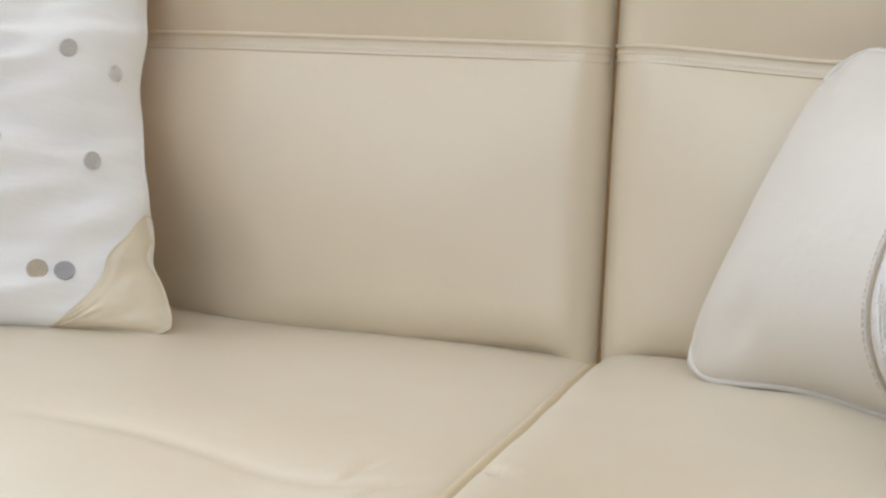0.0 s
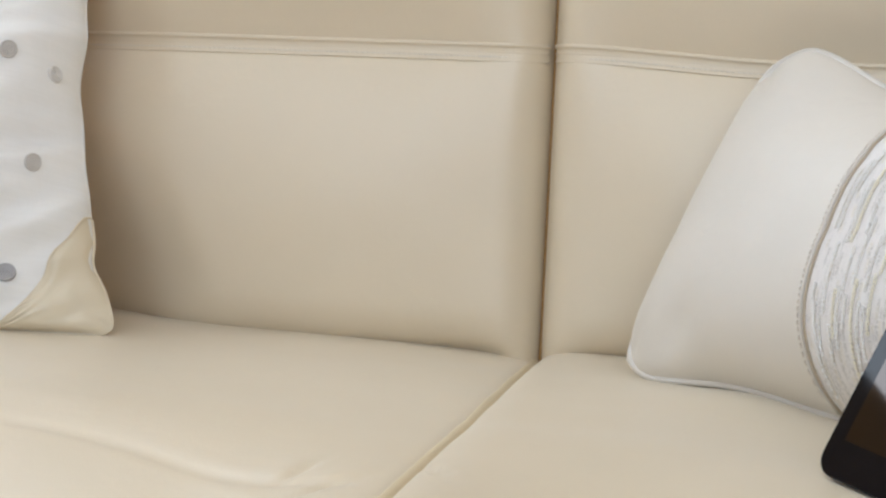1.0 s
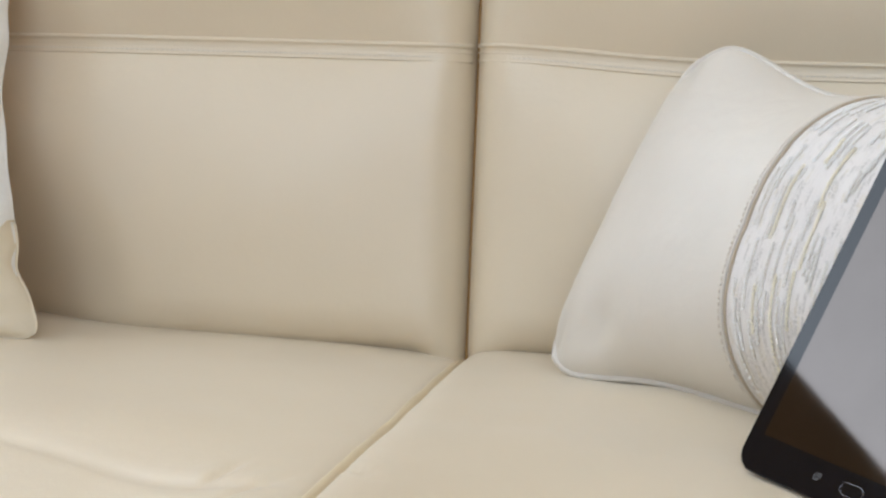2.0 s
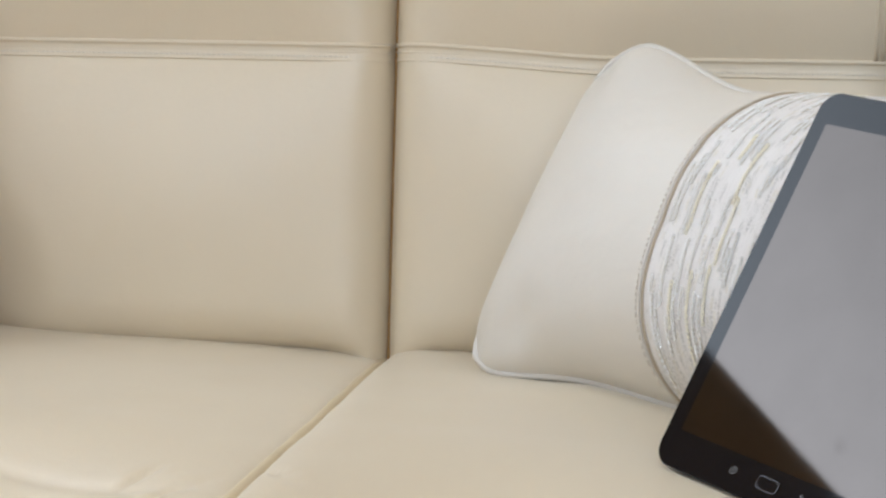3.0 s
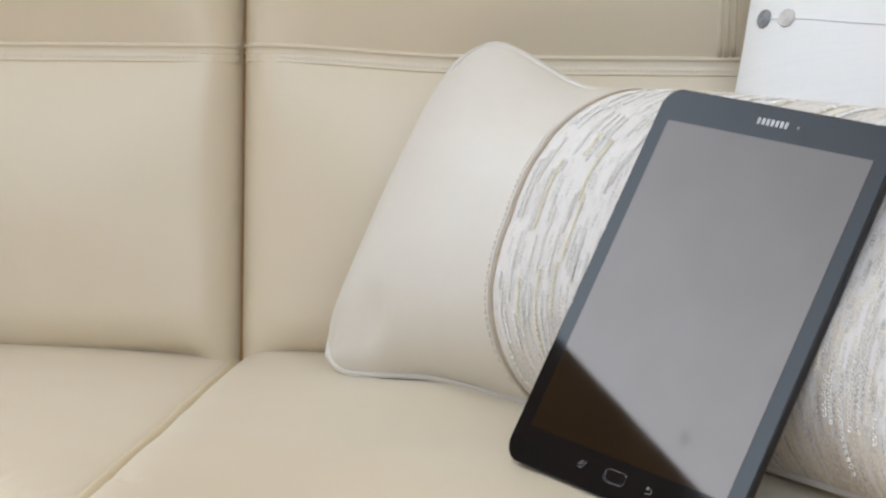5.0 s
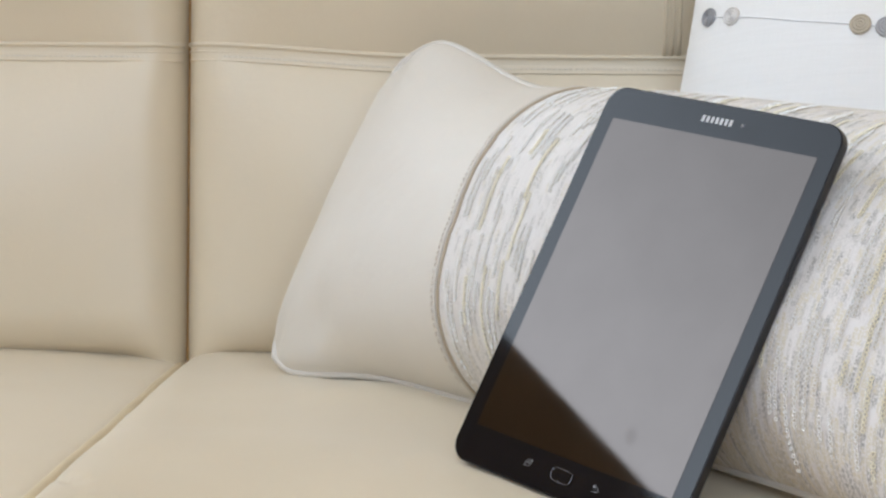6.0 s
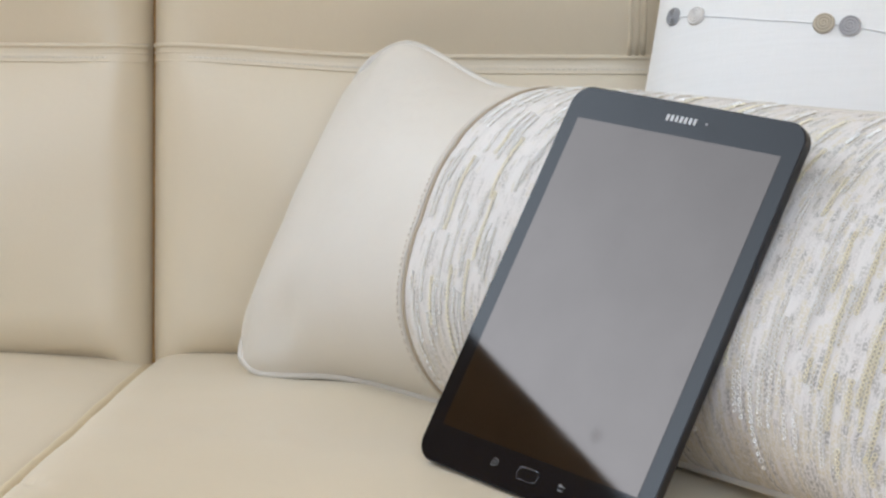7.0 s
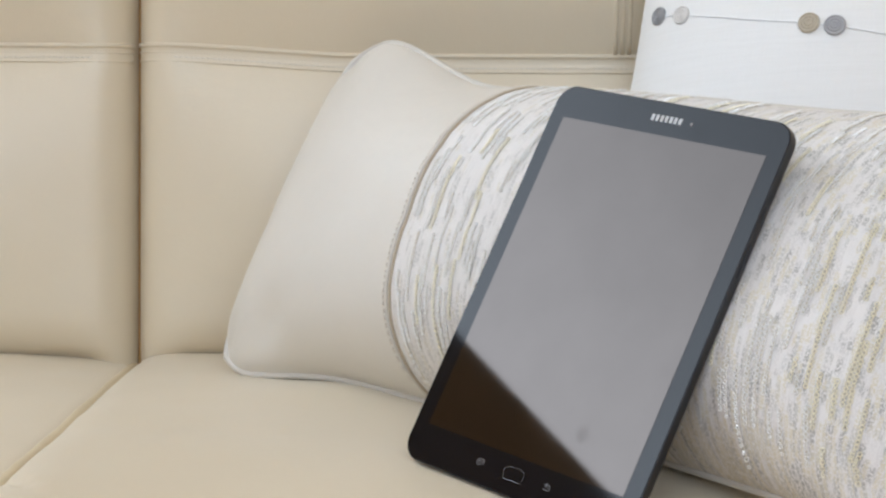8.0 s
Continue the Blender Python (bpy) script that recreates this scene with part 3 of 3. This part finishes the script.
# scatter pillows
left = Pillow((-0.72, -0.215, 0.455), (-0.3095, -0.160, 0.452), (-0.76, -0.06, 0.83), (-0.380, -0.02, 0.83), 0.075, 0.05, pull=(0.02, 0.028, 0.0, 0.02), corner=0.016, bow=(0, -0.02, 0))
left.folds, left.dent = 0.024, 0.027
pillow_a = tagged(new("scatter_pillow"), "white fabric scatter pillow with buttons and a cream leather corner", "pillow", "scatter pillows")
v, f, t = left.patch(0, 1, 100, 140)
mesh_object("cover", v, f, FABRIC, pillow_a, "", t)
# unseen back, its tan added as a warm reflector towards the cushion
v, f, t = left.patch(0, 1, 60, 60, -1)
mesh_object("back_cover", v, f, WARM_REFLECTOR, pillow_a, "unseen back, coloured tan to bounce warm light", t)
right = Pillow((0.338, -0.14, 0.447), (0.74, -0.26, 0.447), (0.4185, -0.05, 0.84), (0.80, -0.15, 0.84), 0.085, 0.05, pull=(0.012, 0.02, 0.0, 0.02), corner=0.02)
pillow_b = tagged(new("scatter_pillow"), "white fabric scatter pillow with spiral buttons behind the lumbar pillow", "pillow", "scatter pillows")
v, f, t = join(right.patch(0, 1, 80, 80), right.patch(0, 1, 80, 80, -1))
mesh_object("cover", v, f, FABRIC, pillow_b, "", t)



def button_mesh():
    """A round button with a ridged face."""
    prof = [(0.0079, -0.0012), (0.0082, 0.0004), (0.0078, 0.0013)] + [(r, 0.0014 + 0.00055 * math.cos(2 * math.pi * r / 0.0024)) for r in spread(0.0072, 0.0003, 28)]
    n = 28
    verts = [(r * math.cos(2 * math.pi * k / n), r * math.sin(2 * math.pi * k / n), z) for r, z in prof for k in range(n)]
    faces = [(i * n + k, i * n + (k + 1) % n, (i + 1) * n + (k + 1) % n, (i + 1) * n + k) for i in range(len(prof) - 1) for k in range(n)]
    faces.append(tuple((len(prof) - 1) * n + k for k in range(n)))
    me = bpy.data.meshes.new("button")
    me.from_pydata(verts, [], faces)
    for p in me.polygons:
        p.use_smooth = True
    return me


def sew_buttons(pillow, parent, rows):
    for a, b, mat, label, size in rows:
        me = button_mesh()
        me.materials.append(mat)
        ob = tagged(new("button", me), label)
        ob.parent = parent
        n = pillow.normal(a, b)
        ob.matrix_basis = Matrix.Translation(pillow.at(a, b) + n * 0.0010) @ n.to_track_quat("Z", "Y").to_matrix().to_4x4() @ Matrix.Scale(size, 4)


sew_buttons(left, pillow_a, [
    (0.8698, 0.5240, TAUPE_SHELL, "taupe ridged button", 0.9), (0.9609, 0.5024, PALE_SHELL, "pale ridged button", 0.85),
    (0.9080, 0.3100, TAUPE_SHELL, "taupe ridged button", 0.9), (0.7168, 0.3170, TAUPE_SHELL, "taupe ridged button", 0.9),
    (0.7765, 0.0930, TAN_SHELL, "tan ridged button", 1.0), (0.8275, 0.0945, GREY_SHELL, "grey ridged button", 1.0)])
sew_buttons(right, pillow_b, [
    (0.0510, 0.6530, DARK_SHELL, "dark grey ridged button", 0.88), (0.1030, 0.6440, PALE_SHELL, "pale ridged button", 0.88),
    (0.3590, 0.6023, TAN_SHELL, "tan ridged button", 0.95), (0.4073, 0.5953, GREY_SHELL, "grey ridged button", 0.95)])
thread = [(0.0510, 0.6530), (0.1030, 0.644), (0.2370, 0.6184), (0.3590, 0.6023), (0.4073, 0.5953), (0.4926, 0.5773), (0.7, 0.55)]
pts = []
for (a0, b0), (a1, b1) in zip(thread, thread[1:]):
    pts += [right.at(a0 + (a1 - a0) * q / 10, b0 + (b1 - b0) * q / 10) + right.normal(a0 + (a1 - a0) * q / 10, b0 + (b1 - b0) * q / 10) * 0.0004 for q in range(10)]
v, f, t = tube(pts, 0.0007, sides=6)
mesh_object("thread", v, f, THREAD, pillow_b, "fine grey sewn thread")
# leather corner of the first scatter pillow, with its slanting seam
def corner_fold(q, w):
    """Creases that run from the tip into the patch."""
    e = min(1.0, 4 * q * (1 - q), 4 * w * (1 - w) + 0.3)
    return 0.0016 + e * (0.0015 + 0.0022 * noise.noise(Vector((q * 5 + w * 2, w * 7 - q * 3, 1.0))) + 0.0005 * math.sin(9 * w + 4 * q))


v, f, t = sheet(lambda q, w: left.at(0.775 + 0.225 * q, 0.232 * q ** 1.5 * w) + left.n * corner_fold(q, w), spread(0, 1, 40), spread(0, 1, 40))
back = sheet(lambda q, w: left.at(0.775 + 0.225 * q, 0.232 * q ** 1.5 * w, -1) - left.n * 0.0014, spread(0, 1, 24), spread(0, 1, 24))
v, f, t = join((v, f, t), back)
mesh_object("leather_corner", v, f, CORNER_LEATHER, pillow_a, "cream leather corner patch")
v, f, t = tube([left.at(0.775 + 0.225 * q, 0.232 * q ** 1.5) + left.n * 0.0016 for q in spread(0, 1, 40)], 0.0009, sides=6)
mesh_object("corner_seam", v, f, CORNER_LEATHER, pillow_a)
v, f, t = tube([left.at(1, b) for b in spread(0.228, 0.0, 30)] + [left.at(a, 0) for a in spread(0.995, 0.80, 24)], 0.0016, sides=8)
mesh_object("corner_piping", v, f, CORNER_LEATHER, pillow_a)
v, f, t = tube(left.rim(), 0.0006, True, 6)
mesh_object("edge_seam", v, f, FABRIC, pillow_a)
v, f, t = tube(right.rim(), 0.0006, True, 6)
mesh_object("edge_seam", v, f, FABRIC, pillow_b)

# ---- tablet ----
SW, SH, TW, TH, TT = 0.1481, 0.1974, 0.1698, 0.2382, 0.0062
tu, tv = Vector((0.6922, -0.7074, -0.1430)).normalized(), Vector((0.3970, 0.2076, 0.8940))
tv = (tv - tu * tv.dot(tu)).normalized()
tn = tu.cross(tv)
TABLET = Matrix.Translation((0.3357, -0.4814, 0.5353)) @ Matrix((tu, tv, tn)).transposed().to_4x4()
tablet = tagged(new("tablet"), "black tablet computer, switched off, leaning on the lumbar pillow", "tablet")
tablet.matrix_world = TABLET


def slab(w, h, r, z0, z1, bevel, n=10):
    bm = bmesh.new()
    pts = []
    for cx, cy, a0 in ((w / 2 - r, h / 2 - r, 0), (-w / 2 + r, h / 2 - r, 90), (-w / 2 + r, -h / 2 + r, 180), (w / 2 - r, -h / 2 + r, 270)):
        pts += [(cx + r * math.cos(radians(a0 + 90 * k / n)), cy + r * math.sin(radians(a0 + 90 * k / n))) for k in range(n + 1)]
    lo = [bm.verts.new((x, y, z0)) for x, y in pts]
    hi = [bm.verts.new((x, y, z1)) for x, y in pts]
    top, bot = bm.faces.new(hi), bm.faces.new(lo[::-1])
    k = len(pts)
    for i in range(k):
        bm.faces.new((lo[i], lo[(i + 1) % k], hi[(i + 1) % k], hi[i]))
    if bevel:
        bmesh.ops.bevel(bm, geom=[*top.edges, *bot.edges], offset=bevel, segments=4, affect="EDGES", profile=0.5)
    return bm


def moved(bm, x, y, turn=0):
    bmesh.ops.transform(bm, matrix=pose(x, y, 0, 0, 0, turn), verts=bm.verts)
    return bm


part("body", moved(slab(TW, TH + 0.002, 0.0125, -TT, -0.0004, 0.0024), 0, -0.001), BODY_PLASTIC, tablet)
part("front_glass", moved(slab(TW - 0.0012, TH + 0.0008, 0.0120, -0.0006, 0.0, 0.0002), 0, -0.001), BLACK_GLASS, tablet, smooth=False)
part("screen", slab(SW, SH, 0.0004, 0.00005, 0.0002, 0), SCREEN_GLASS, tablet, "dark glossy display", smooth=False)


def ring_plate(w, h, r, line, z, n=8):
    """A thin outline with round corners."""
    def loop(w, h, r):
        pts = []
        for cx, cy, a0 in ((w / 2 - r, h / 2 - r, 0), (-w / 2 + r, h / 2 - r, 90), (-w / 2 + r, -h / 2 + r, 180), (w / 2 - r, -h / 2 + r, 270)):
            pts += [(cx + r * math.cos(radians(a0 + 90 * k / n)), cy + r * math.sin(radians(a0 + 90 * k / n))) for k in range(n + 1)]
        return pts
    out, inn = loop(w, h, r), loop(w - 2 * line, h - 2 * line, r - line)
    bm = bmesh.new()
    o = [bm.verts.new((x, y, z)) for x, y in out]
    i = [bm.verts.new((x, y, z)) for x, y in inn]
    k = len(o)
    for q in range(k):
        bm.faces.new((o[q], o[(q + 1) % k], i[(q + 1) % k], i[q]))
    return bm


def stroke(points, width, z):
    """A flat printed line."""
    bm = bmesh.new()
    for (x0, y0), (x1, y1) in zip(points, points[1:]):
        d = Vector((x1 - x0, y1 - y0, 0))
        s = Vector((-d.y, d.x, 0)).normalized() * width / 2
        e = d.normalized() * width / 2
        a, b = Vector((x0, y0, z)) - e, Vector((x1, y1, z)) + e
        bm.faces.new([bm.verts.new(p) for p in (a - s, b - s, b + s, a + s)])
    return bm


KEY = -0.1086
home = part("home_button", moved(slab(0.0150, 0.0070, 0.0031, 0, 0.0004, 0.0001), 0, KEY), BLACK_GLASS, tablet, smooth=False)
part("rim", moved(ring_plate(0.0154, 0.0074, 0.0033, 0.00014, 0.0006), 0, KEY), SILVER, home, "thin silver ring")
part("recent_key", moved(ring_plate(0.0034, 0.0025, 0.0005, 0.00017, 0.0003), -0.0266, KEY - 0.0006), PRINT, tablet, "pale printed key mark")
part("recent_key", stroke([(-0.0272, KEY + 0.0018), (-0.0236, KEY + 0.0018), (-0.0236, KEY - 0.0005)], 0.00017, 0.0003), PRINT, tablet, "pale printed key mark")
part("back_key", stroke([(0.0254 + 0.0019 * math.cos(radians(q)), KEY - 0.0002 + 0.0013 * math.sin(radians(q))) for q in range(-90, 91, 20)] + [(0.0232, KEY + 0.0011)], 0.00017, 0.0003), PRINT, tablet, "pale printed key mark")
part("back_key", stroke([(0.0246, KEY + 0.0022), (0.0232, KEY + 0.0011), (0.0246, KEY + 0.0001)], 0.00017, 0.0003), PRINT, tablet, "pale printed key mark")
part("back_key", stroke([(0.0228, KEY - 0.0015), (0.0254, KEY - 0.0015)], 0.00017, 0.0003), PRINT, tablet, "pale printed key mark")
for k in range(7):
    part("logo_bar", stroke([(-0.0099 + 0.0033 * k, 0.1078), (-0.0099 + 0.0033 * k, 0.1096)], 0.0021, 0.0003), LOGO, tablet, "small white bar of the maker's mark")
part("light_sensor", moved(slab(0.0016, 0.0016, 0.0007, 0, 0.0003, 0), 0.0182, 0.1086), GREY_SHELL, tablet)
for y0, ln in ((0.062, 0.010), (0.030, 0.020)):
    b = part("side_key", box(TW / 2 - 0.0006, TW / 2 + 0.0006, y0, y0 + ln, -0.0045, -0.0022, 0.0004), BODY_PLASTIC, tablet)
